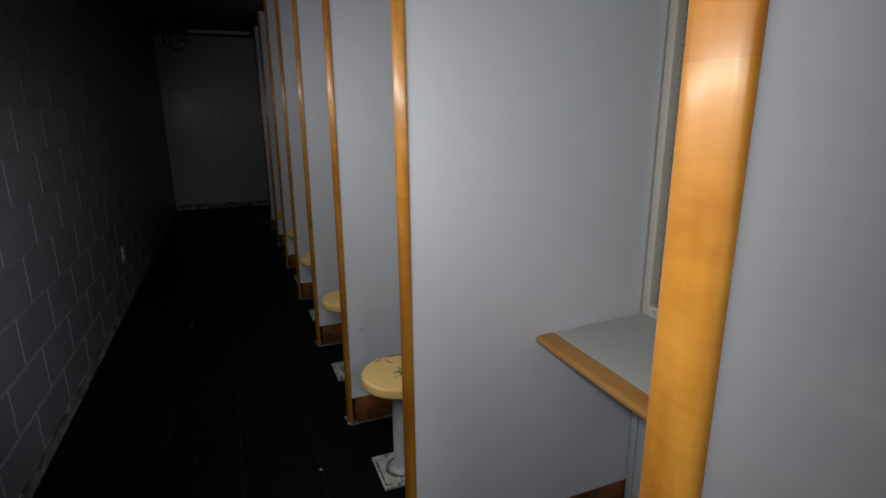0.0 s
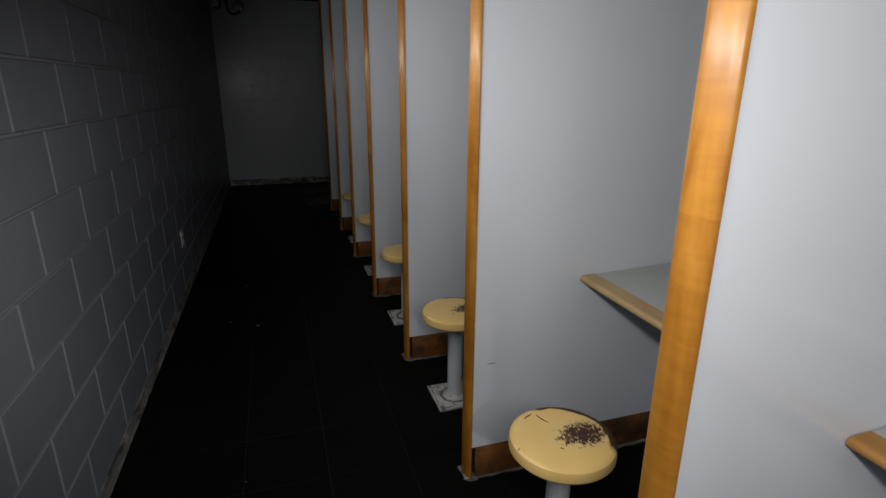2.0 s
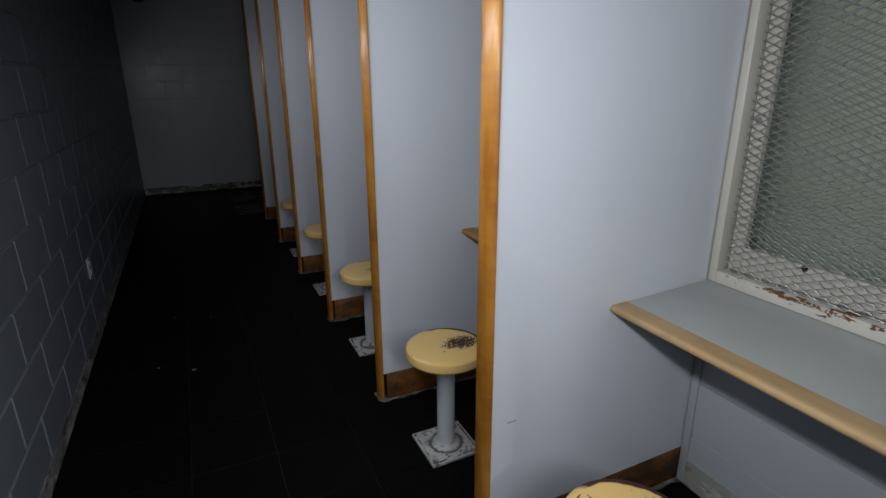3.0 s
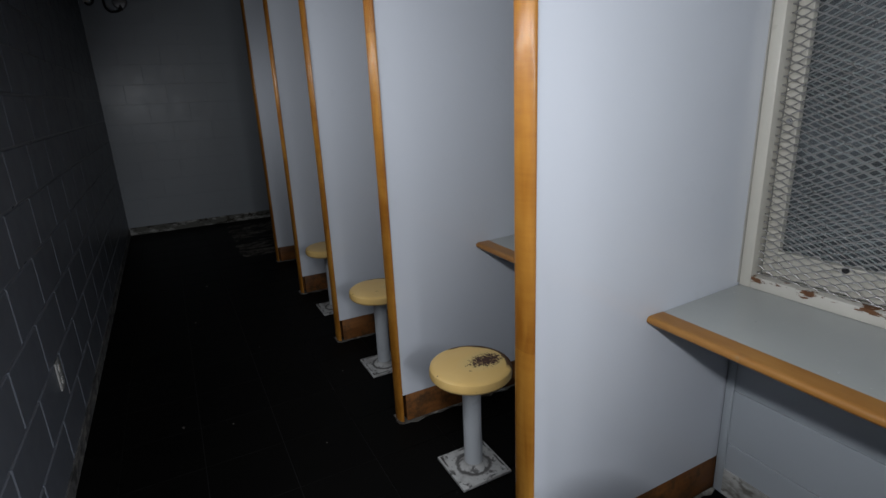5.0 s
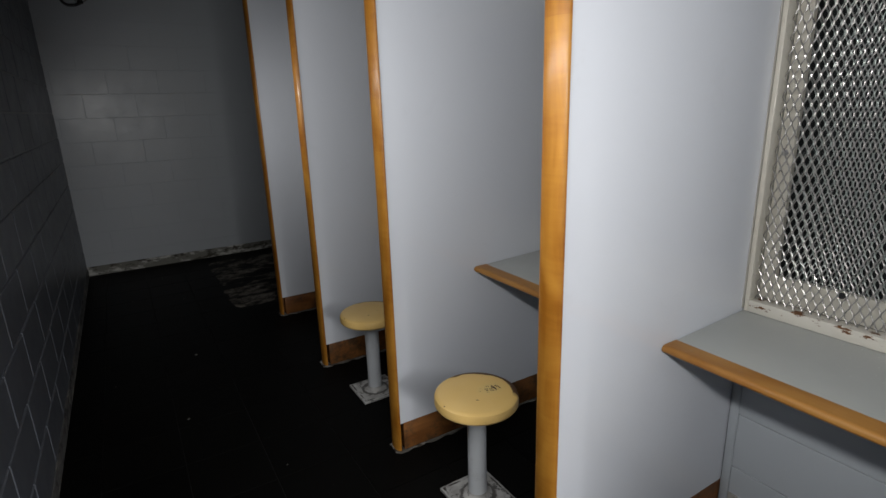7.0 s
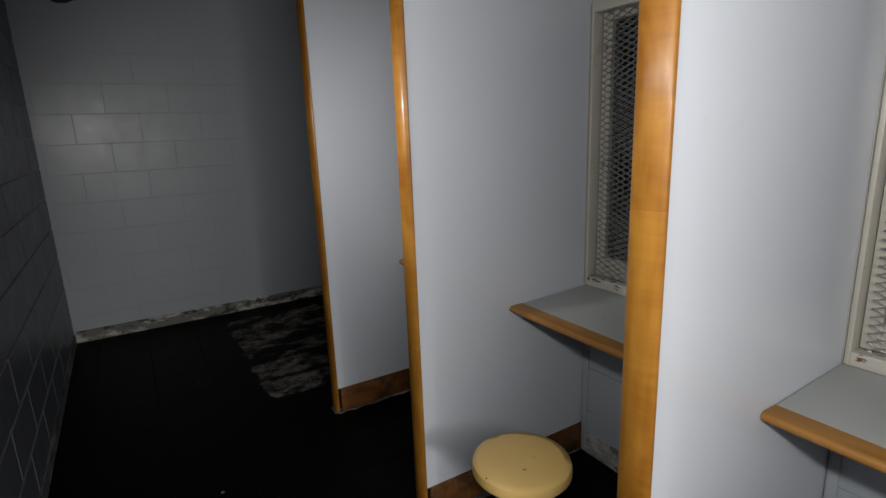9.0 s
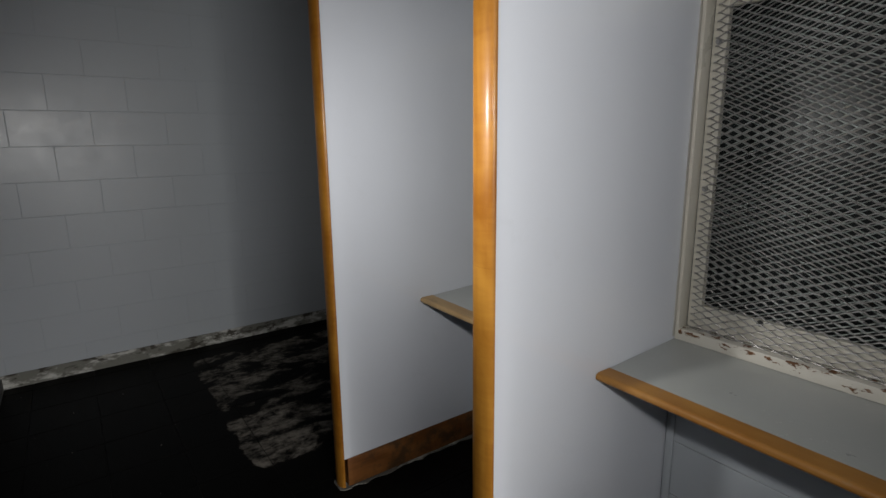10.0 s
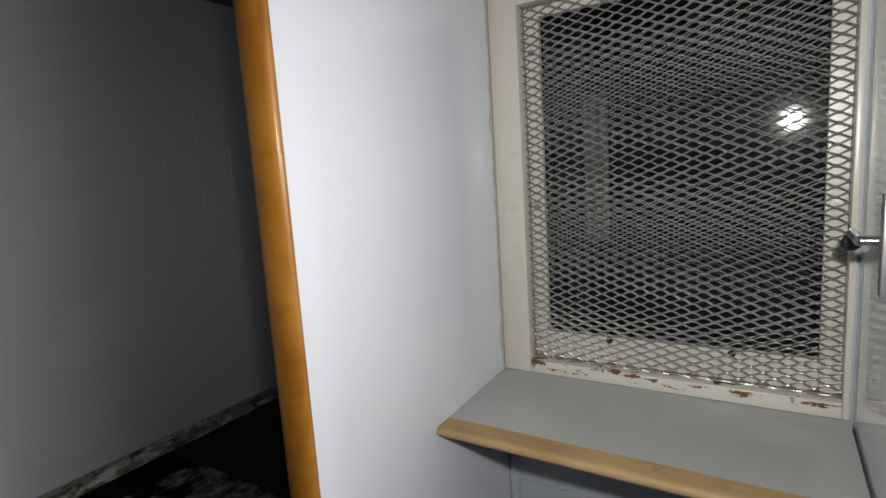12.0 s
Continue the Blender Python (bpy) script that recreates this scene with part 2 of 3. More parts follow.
def tile_material():
    """Black floor tile with dust, dried drips and a torn-up patch of pale adhesive."""
    n = Nodes("black_floor_tile")
    p = n.coords()
    col = n.mix(n.noise(p, 3, 6), (0.0014, 0.0014, 0.0014), (0.0042, 0.004, 0.0037))
    col = n.mix(n.step(n.random(), 0, 1, 0, 0.3), col, (0.005, 0.005, 0.0045))
    specks = n.step(n.noise(p, 42, 4, 0.6), 0.74, 0.78)
    col = n.mix(n.math("MULTIPLY", specks, 0.35), col, (0.22, 0.21, 0.19))
    xyz = n.split(p)
    wob = n.math("MULTIPLY", n.math("SUBTRACT", n.noise(p, 4.6, 9, 0.72), 0.5), 1.3)
    dx = n.step(n.math("ABSOLUTE", n.math("SUBTRACT", xyz[0], 0.30)), 0.50, 0.62, 1, 0)
    dy = n.step(n.math("ABSOLUTE", n.math("SUBTRACT", xyz[1], 7.38)), 0.66, 0.80, 1, 0)
    torn = n.step(n.math("ADD", n.math("MULTIPLY", dx, dy), wob), 0.58, 0.66)
    left_on = n.step(n.noise(n.scaled(p, (1, 1.5, 1), (0.9, 0.35, 0)), 2.9, 7, 0.66, 0.4), 0.46, 0.53)
    scrape = n.step(n.noise(n.scaled(p, (1.2, 1.7, 1), (2.4, 1.2, 0)), 9, 9, 0.74), 0.40, 0.58)
    torn = n.math("MULTIPLY", torn, n.math("MULTIPLY", left_on, scrape))
    glue = n.mix(n.noise(p, 7, 8, 0.72), (0.05, 0.043, 0.036), (0.40, 0.37, 0.325))
    col = n.mix(torn, col, glue)
    n.bump(n.noise(p, 120, 5), 0.15, 0.001)
    return n.put(col, n.mix(torn, (0.5, 0.5, 0.5), (0.9, 0.9, 0.9)), spec=0.05)


def seat_material(name, size, rim):
    """Cream paint worn through to brown at the sitting side, with a chipped rim."""
    n = Nodes(name)
    p = n.coords(False)
    xyz = n.split(p)
    col = n.mix(n.noise(p, 7, 5), (0.62, 0.405, 0.128), (0.70, 0.495, 0.19))
    fray = n.noise(n.scaled(p, (1.9, 0.8, 1)), 66, 7, 0.74)
    warp = n.noise(p, 16, 4)
    dx = n.math("MULTIPLY", n.math("SUBTRACT", xyz[0], 0.060), 0.8)
    dy = n.math("MULTIPLY", n.math("SUBTRACT", xyz[1], -0.010), 1.2)
    dist = n.math("SQRT", n.math("ADD", n.math("MULTIPLY", dx, dx), n.math("MULTIPLY", dy, dy)))
    edge = n.math("ADD", dist, n.math("MULTIPLY", n.math("SUBTRACT", fray, 0.5), 0.21))
    edge = n.math("ADD", edge, n.math("MULTIPLY", n.math("SUBTRACT", warp, 0.5), 0.05))
    worn = n.step(edge, size, size + 0.002, 1, 0)
    flecks = n.math("MULTIPLY", n.step(n.noise(p, 140, 4, 0.6), 0.585, 0.62), n.step(dist, 0.006, 0.032, 0.0, 1.0))
    worn = n.math("MULTIPLY", worn, n.math("SUBTRACT", 1.0, flecks))
    halo = n.step(dist, size, size + 0.05, 0.35, 0.0)
    col = n.mix(halo, col, (0.50, 0.46, 0.22))
    brown = n.mix(n.noise(p, 40, 5), (0.022, 0.007, 0.005), (0.055, 0.016, 0.010))
    # chipped rim
    rad = n.math("SQRT", n.math("ADD", n.math("MULTIPLY", xyz[0], xyz[0]), n.math("MULTIPLY", xyz[1], xyz[1])))
    side = n.math("ADD", n.math("MULTIPLY", xyz[0], 0.9), n.math("MULTIPLY", xyz[1], 0.45))
    ring = n.math("MULTIPLY", n.step(n.math("ADD", rad, n.math("MULTIPLY", warp, 0.018)), 0.133, 0.137), n.step(n.math("ADD", side, n.math("MULTIPLY", warp, 0.06)), 0.07, 0.085))
    ring = n.math("MULTIPLY", ring, rim)
    pits = n.step(n.noise(p, 48, 2, 0.4), 0.725, 0.74)
    mask = n.math("MAXIMUM", n.math("MAXIMUM", worn, ring), n.math("MULTIPLY", pits, 0.8))
    col = n.mix(mask, col, brown)
    n.bump(mask, -0.4, 0.001)
    return n.put(col, n.mix(mask, (0.33, 0.33, 0.33), (0.7, 0.7, 0.7)))


def plate_material():
    """White painted steel plate, grimy round the weld and scratched dark along its edges."""
    n = Nodes("chipped_white_plate")
    p = n.coords(False)
    w = n.coords()
    xyz = n.split(p)
    col = n.mix(n.noise(w, 8, 4), (0.34, 0.34, 0.335), (0.50, 0.50, 0.485))
    wob = n.math("MULTIPLY", n.math("SUBTRACT", n.noise(w, 38, 6, 0.7), 0.5), 0.035)
    rad = n.math("SQRT", n.math("ADD", n.math("MULTIPLY", xyz[0], xyz[0]), n.math("MULTIPLY", xyz[1], xyz[1])))
    ring = n.step(n.math("ABSOLUTE", n.math("SUBTRACT", n.math("ADD", rad, wob), 0.062)), 0.004, 0.010, 1, 0)
    side = n.math("MAXIMUM", n.math("ABSOLUTE", xyz[0]), n.math("ABSOLUTE", xyz[1]))
    border = n.step(n.math("ABSOLUTE", n.math("SUBTRACT", n.math("ADD", side, n.math("MULTIPLY", wob, 0.35)), 0.092)), 0.002, 0.005, 1, 0)
    border = n.math("MULTIPLY", border, n.step(n.noise(w, 16, 3), 0.42, 0.52))
    chips = n.step(n.noise(w, 30, 7, 0.7), 0.56, 0.62)
    grime = n.step(n.noise(w, 11, 6, 0.65), 0.48, 0.66, 0.0, 0.55)
    col = n.mix(grime, col, (0.12, 0.115, 0.11))
    dark = n.math("MAXIMUM", n.math("MAXIMUM", n.math("MULTIPLY", ring, 0.85), border), n.math("MULTIPLY", chips, 0.85))
    col = n.mix(dark, col, (0.03, 0.026, 0.024))
    n.bump(dark, -0.5, 0.001)
    return n.put(col, 0.5)


M_SHELF, M_SILL, M_TILE, M_PLATE = shelf_material(), sill_material(), tile_material(), plate_material()
M_GLASS, M_GLASS_DUSTY = glass_material("window_glass", 0.003), glass_material("dusty_window_glass", 0.09, 0.4)
M_GLASS_DULL = glass_material("dull_window_glass", 0.005, 0.3, 0.14)
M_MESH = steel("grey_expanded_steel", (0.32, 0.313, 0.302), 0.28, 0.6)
# lighter copy of the screen steel: the far layer's glints put into its colour
M_MESH_FAR = steel("glint_lightened_steel", (0.56, 0.555, 0.54), 0.3, 0.35)
M_CHROME = steel("chrome", (0.75, 0.75, 0.76), 0.12, 1.0)
M_GREY_STEEL = steel("grey_steel", (0.35, 0.35, 0.36), 0.4, 0.7)


# ---- building helpers ----
def solid(bm, size, at, bevel=0.0, segments=1):
    """Adds a box of that size with its centre at that place."""
    made = bmesh.ops.create_cube(bm, size=1.0, matrix=Matrix.Translation(at) @ Matrix.Diagonal((*size, 1)))
    if bevel:
        edges = list({e for v in made["verts"] for e in v.link_edges})
        bmesh.ops.bevel(bm, geom=edges, offset=bevel, segments=segments, affect="EDGES", profile=0.5)


def tube(bm, radius, depth, m, sides=32, radius_top=None):
    bmesh.ops.create_cone(bm, cap_ends=True, segments=sides, radius1=radius, radius2=radius if radius_top is None else radius_top, depth=depth, matrix=m)


def lathe(bm, profile, sides=40):
    """Turns a profile of (radius, height) round the z axis."""
    rings = []
    for r, z in profile:
        rings.append([bm.verts.new((r * math.cos(2 * math.pi * i / sides), r * math.sin(2 * math.pi * i / sides), z)) for i in range(sides)])
    for a, b in zip(rings, rings[1:]):
        for i in range(sides):
            j = (i + 1) % sides
            bm.faces.new((a[i], a[j], b[j], b[i]))
    bm.faces.new(list(reversed(rings[0])))
    bm.faces.new(rings[-1])


def prism(bm, outline, axis, lo, hi):
    """Extrudes an outline of 2D points along an axis."""
    def at(u, v, w):
        return {"x": (w, u, v), "y": (u, w, v), "z": (u, v, w)}[axis]
    a = [bm.verts.new(at(u, v, lo)) for u, v in outline]
    b = [bm.verts.new(at(u, v, hi)) for u, v in outline]
    n = len(outline)
    for i in range(n):
        j = (i + 1) % n
        bm.faces.new((a[i], a[j], b[j], b[i]))
    bm.faces.new(list(reversed(a)))
    bm.faces.new(b)
    bmesh.ops.recalc_face_normals(bm, faces=bm.faces[:])


def mesh_of(name, bm, material, smooth=True):
    data = bpy.data.meshes.new(name)
    bm.to_mesh(data)
    bm.free()
    data.materials.append(material)
    if smooth:
        data.shade_smooth()
        data.set_sharp_from_angle(angle=radians(35))
    return data


def part(name, bm, material, parent=None, label="", smooth=True):
    ob = new(name, mesh_of(name, bm, material, smooth))
    ob.parent = parent
    if label:
        ob["label"] = label
    return ob


def box_part(name, size, at, material, parent=None, label="", bevel=0.002, segments=2):
    bm = bmesh.new()
    solid(bm, size, at, bevel, segments)
    return part(name, bm, material, parent, label)


def span(name, x0, x1, y0, y1, z0, z1, material, parent=None, label="", bevel=0.0):
    return box_part(name, (x1 - x0, y1 - y0, z1 - z0), ((x0 + x1) / 2, (y0 + y1) / 2, (z0 + z1) / 2), material, parent, label, bevel)


# ---- structure ----
floor = tagged(span("floor", XL - 0.2, 2.8, YB - 0.2, YF + 0.2, -0.15, -0.006, M_MORTAR), "black tiled corridor floor, dirty, with torn-up adhesive patch", "floor", kind="structure")
floor.data.materials[0] = M_JOINT
wall_left = tagged(span("wall_left", XL - 0.2, XL - 0.008, YB, YF + 0.2, -0.006, ZC, M_MORTAR), "grey painted concrete block wall with open joints", "wall", kind="structure")
wall_far = tagged(span("wall_far", XL - 0.008, 2.8, YF + 0.0015, YF + 0.2, -0.006, ZC, M_WHITE_MORTAR), "white painted block wall closing the corridor", "wall", kind="structure")
wall_back = tagged(span("wall_back", XL - 0.2, 2.8, YB - 0.2, YB, -0.006, ZC, M_BACK), "plain wall in the darkened, near-black room paint", "wall", kind="structure")
ceiling = tagged(span("ceiling", XL - 0.2, 2.8, YB - 0.2, YF + 0.2, ZC, ZC + 0.15, M_CEIL), "dull dark ceiling over the corridor", "ceiling", kind="structure")
wall_beyond = tagged(span("wall_beyond", 2.65, 2.8, YB, YF + 0.003, -0.006, ZC, M_BACK), "wall of the unlit room behind the screens, darkness painted in", "wall", kind="structure")
wall_alcove = tagged(span("wall_alcove", XW + 0.146, 2.65, 7.0, 7.13, -0.006, ZC, M_DIM), "wall behind the last booth, weak light painted in as grey", "wall", kind="structure")

# window wall with one opening to each booth
bm = bmesh.new()
WX0, WX1 = XW + 0.006, XW + 0.146
FIRST = -1
edges_y = [YB]
for k in range(FIRST, 8):
    edges_y += [(k - 1) * S + 0.012, k * S - 0.073 - 0.008]
edges_y.append(7.13)
solid(bm, (WX1 - WX0, 7.13 - YB, 0.766), ((WX0 + WX1) / 2, (7.13 + YB) / 2, 0.377))
solid(bm, (WX1 - WX0, 7.13 - YB, ZC - 1.85), ((WX0 + WX1) / 2, (7.13 + YB) / 2, (ZC + 1.85) / 2))
for i in range(0, len(edges_y), 2):
    lo, hi = max(edges_y[i], YB), edges_y[i + 1]
    if hi > lo:
        solid(bm, (WX1 - WX0, hi - lo, 1.85 - 0.76), ((WX0 + WX1) / 2, (lo + hi) / 2, (1.85 + 0.76) / 2))
wall_window = tagged(part("wall_window", bm, M_WHITE_MORTAR, None, "", False), "white painted block wall with mesh-screened openings", "wall", kind="structure")


# ---- booths ----
def partition(k):
    """Laminate panel with a rounded maple post at its free end and a scuffed kick board."""
    top = 2.38
    root = tagged(new("booth_partition"), "white laminate booth partition with orange maple end post", "partition", "booth partitions along the corridor")
    box = bmesh.new()
    solid(box, (XW - 0.018, 0.067, top - 0.13), ((XW + 0.018) / 2, -0.0375, 0.13 + (top - 0.13) / 2), 0.001)
    part("panel", box, M_PANEL, root)
    w, d = 0.075, 0.019
    outline = [(d - d * math.sin(math.pi * i / 24) ** 0.8, -w / 2 + w / 2 * math.cos(math.pi * i / 24)) for i in range(25)]
    bm = bmesh.new()
    prism(bm, outline, "z", 0.0, top)
    part("end_post", bm, M_POST, root, "orange varnished maple post, rounded")
    for name, y in (("kick_board", -0.0705), ("kick_board", -0.0045)):
        bm = bmesh.new()
        solid(bm, (XW - 0.036, 0.009, 0.128), ((XW + 0.034) / 2, y + (0.004 if y < -0.03 else -0.004), 0.066), 0.0015, 2)
        part(name, bm, M_KICK, root, "scuffed brown wooden kick board")
    bm = bmesh.new()
    solid(bm, (XW - 0.04, 0.05, 0.125), ((XW + 0.04) / 2, -0.0375, 0.066))
    part("core", bm, M_KICK, root)
    # sealant round the foot
    rng = random.Random(40 + k)
    bm = bmesh.new()
    ring = [(-0.002 - rng.random() * 0.008, -0.07 + 0.066 * i / 6) for i in range(7)]
    outline = [(0.04, -0.086 - rng.random() * 0.004), *[(x, y) for x, y in ring], (0.03, 0.004)]
    outline.insert(1, (0.012, -0.084 - rng.random() * 0.006))
    prism(bm, outline, "z", 0.0, 0.006)
    part("sealant", bm, M_CRUST, root, "crusty pale sealant")
    bm = bmesh.new()
    pts = [(0.04 + (XW - 0.05) * i / 24, -0.079 - rng.random() ** 2 * 0.018) for i in range(25)]
    prism(bm, [(XW - 0.01, -0.074), (0.04, -0.074), *pts], "z", 0.0, 0.005)
    part("sealant", bm, M_CRUST, root, "crusty pale sealant")
    # caulked corner strips at the window wall
    bm = bmesh.new()
    left = [(XW - 0.011 - (rng.random() ** 2 * 0.016 if k == 7 else rng.random() ** 8 * 0.002), 0.77 + 1.06 * i / 40) for i in range(41)]
    a = [(XW - 0.0005, 0.77), *left, (XW - 0.0005, 1.83)]
    prism(bm, [(x, z) for x, z in a], "y", -0.0735, -0.0715)
    part("caulk_strip", bm, M_CAULK, root, "smeared cream paint strip")
    root.matrix_basis = pose(0, k * S, 0)
    return root


for k in range(-1, 8):
    made = partition(k)
    if k == 2:
        bm = bmesh.new()
        solid(bm, (0.030, 0.0006, 0.0016), (0.085, -0.0713, 0.461))
        scratch = part("scratch", bm, M_DARK, made, "thin dark scratch")


def shelf(k):
    """Writing shelf: grey laminate slab with a worn wooden nosing."""
    root = tagged(new("writing_shelf"), "grey laminate booth shelf with pale worn nosing" if k in (2, 7) else "grey laminate booth shelf with orange wooden nosing", "shelf", "shelves in the booths")
    y0, y1 = -S + 0.001, -0.0735
    bm = bmesh.new()
    prism(bm, [(0.468, FRONT), (XW, REAR), (XW, REAR - 0.034), (0.468, FRONT - 0.034)], "y", y0, y1)
    part("top", bm, M_SHELF, root)
    bm = bmesh.new()
    x0, x1, z1 = 0.404, 0.4665, FRONT + 0.0015
    outline = [(x1, z1), (x0 + 0.018, z1)]
    for i in range(7):
        a = math.pi * i / 6
        outline.append((x0 + 0.010 - 0.010 * math.sin(a), z1 - 0.012 + 0.011 * math.cos(a)))
    outline += [(x0 + 0.03, z1 - 0.031), (x1, z1 - 0.035)]
    prism(bm, outline, "y", y0, y1)
    part("nosing", bm, M_LIP_WORN if k in (2, 7) else M_LIP, root, "pale worn wooden nosing" if k in (2, 7) else "orange wooden nosing")
    bm = bmesh.new()
    prism(bm, [(0.50, -0.0), (XW - 0.01, 0.0), (XW - 0.01, -0.12)], "y", -0.12, -0.10)
    ob = part("bracket", bm, M_CREAM, root)
    ob.location.z = SHELF - 0.034
    root.matrix_basis = pose(0, k * S, 0)
    return root


for k in range(-1, 8):
    shelf(k)


def expanded_mesh(width, height, lwd, swd, strand=0.0029, thick=0.002, upright=False, material=None):
    """Diamond mesh of slit and stretched steel, in the y-z plane, from (0, 0)."""
    long_side, short_side = (height, width) if upright else (width, height)
    nrow, ncol = int(short_side / (swd / 2)) + 1, int(long_side / (lwd / 2)) + 1
    verts, faces = [], []

    def strip(points):
        base = len(verts)
        for u, v, half, tilt in points:
            for du, dv in ((-thick / 2, -half), (-thick / 2, half), (thick / 2, half), (thick / 2, -half)):
                x = du + dv * tilt
                verts.append((x, v + dv, u) if upright else (x, u, v + dv))
        for i in range(len(points) - 1):
            a, b = base + 4 * i, base + 4 * i + 4
            for s in range(4):
                faces.append((a + s, a + (s + 1) % 4, b + (s + 1) % 4, b + s))

    for r in range(nrow):
        v0 = r * swd / 2
        points = []
        for c in range(ncol + 1):
            u = c * lwd / 2
            if u > long_side:
                break
            up = (c + r) % 2
            v = v0 + (swd * 0.21 if up else -swd * 0.21)
            points += [(u - lwd * 0.07, v, strand * 0.62, 0.55 if up else -0.55), (u + lwd * 0.07, v, strand * 0.62, 0.55 if up else -0.55)]
        points = [(min(max(u, 0), long_side), min(max(v, 0.002), short_side - 0.002), h, t) for u, v, h, t in points]
        strip(points)
    data = bpy.data.meshes.new("mesh_screen")
    data.from_pydata(verts, [], faces)
    data.materials.append(material)
    return data


LWD, SWD = 0.0508, 0.0226
TRIM = {1: 0.030, 2: 0.026, 3: 0.034, 4: 0.014, 5: 0.013, 6: 0.012, 7: 0.084}


def window(k):
    """Steel-framed opening with expanded mesh on both sides of a pane."""
    root = tagged(new("window_%d" % (k + 2)), "cream steel window frame with expanded mesh screen, rusty sill rail", "window", "screened booth windows", "structure")
    hi, lo = -0.0745, -S + 0.001
    trim = TRIM.get(k, 0.03)
    o1, o0 = hi - trim, lo + 0.014
    zb, zt, ztop = 0.800, 1.800, 1.856
    bar = [("frame_side", o1, hi, REAR + 0.001, ztop, M_CREAM), ("frame_side", lo, o0, REAR + 0.001, ztop, M_CREAM),
           ("frame_head", o0, o1, zt, ztop, M_CREAM), ("frame_sill", o0, o1, REAR + 0.001, zb, M_SILL)]
    for name, a, b, c, d, m in bar:
        bm = bmesh.new()
        solid(bm, (0.05, b - a, d - c), (0.019, (a + b) / 2, (c + d) / 2), 0.002, 2)
        part(name, bm, m, root, "rust-blistered sill rail" if name == "frame_sill" else "")
    # stop frame behind the screen
    stop = [("stop", o1 - 0.042, o1, zb, zt), ("stop", o0, o0 + 0.042, zb, zt), ("stop", o0 + 0.042, o1 - 0.042, zt - 0.028, zt), ("stop", o0 + 0.042, o1 - 0.042, zb, zb + 0.078)]
    for name, a, b, c, d in stop:
        bm = bmesh.new()
        solid(bm, (0.020, b - a, d - c), (0.054, (a + b) / 2, (c + d) / 2), 0.0015)
        part(name, bm, M_CREAM, root)
    for x, mirrored in ((0.022, False), (0.105, True)) if k > 0 else ((0.022, False),):
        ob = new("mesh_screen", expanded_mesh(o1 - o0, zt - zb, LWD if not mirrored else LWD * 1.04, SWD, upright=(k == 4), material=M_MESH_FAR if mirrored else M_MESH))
        ob.parent = root
        ob.matrix_basis = pose(x, o0, zb) if not mirrored else pose(x, o1, zb, 0, 0, 180)
    bm = bmesh.new()
    solid(bm, (0.005, o1 - o0 - 0.002, zt - zb - 0.002), (0.075, (o0 + o1) / 2, (zb + zt) / 2))
    pane = part("pane", bm, M_GLASS if k == 7 else M_GLASS_DUSTY if k == 3 else M_GLASS_DULL, root, "dusty pane" if k == 3 else "")
    pane.visible_shadow = False
    for y, z in ((o1 - 0.02, 1.25), (o1 - 0.02, 1.68), (o0 + 0.02, 1.25), (o1 - 0.22, zb + 0.07), (o0 + 0.22, zb + 0.07), (o1 - 0.25, zt - 0.012)):
        bm = bmesh.new()
        tube(bm, 0.009, 0.004, pose(0.042, y, z, 0, 90, 0), 16)
        tube(bm, 0.0055, 0.005, pose(0.0385, y, z, 0, 90, 0), 12)
        part("bolt", bm, M_DARK if z < 1 else M_GREY_STEEL, root)
    root.matrix_basis = pose(XW, k * S, 0)
    return root


for k in range(-1, 8):
    window(k)


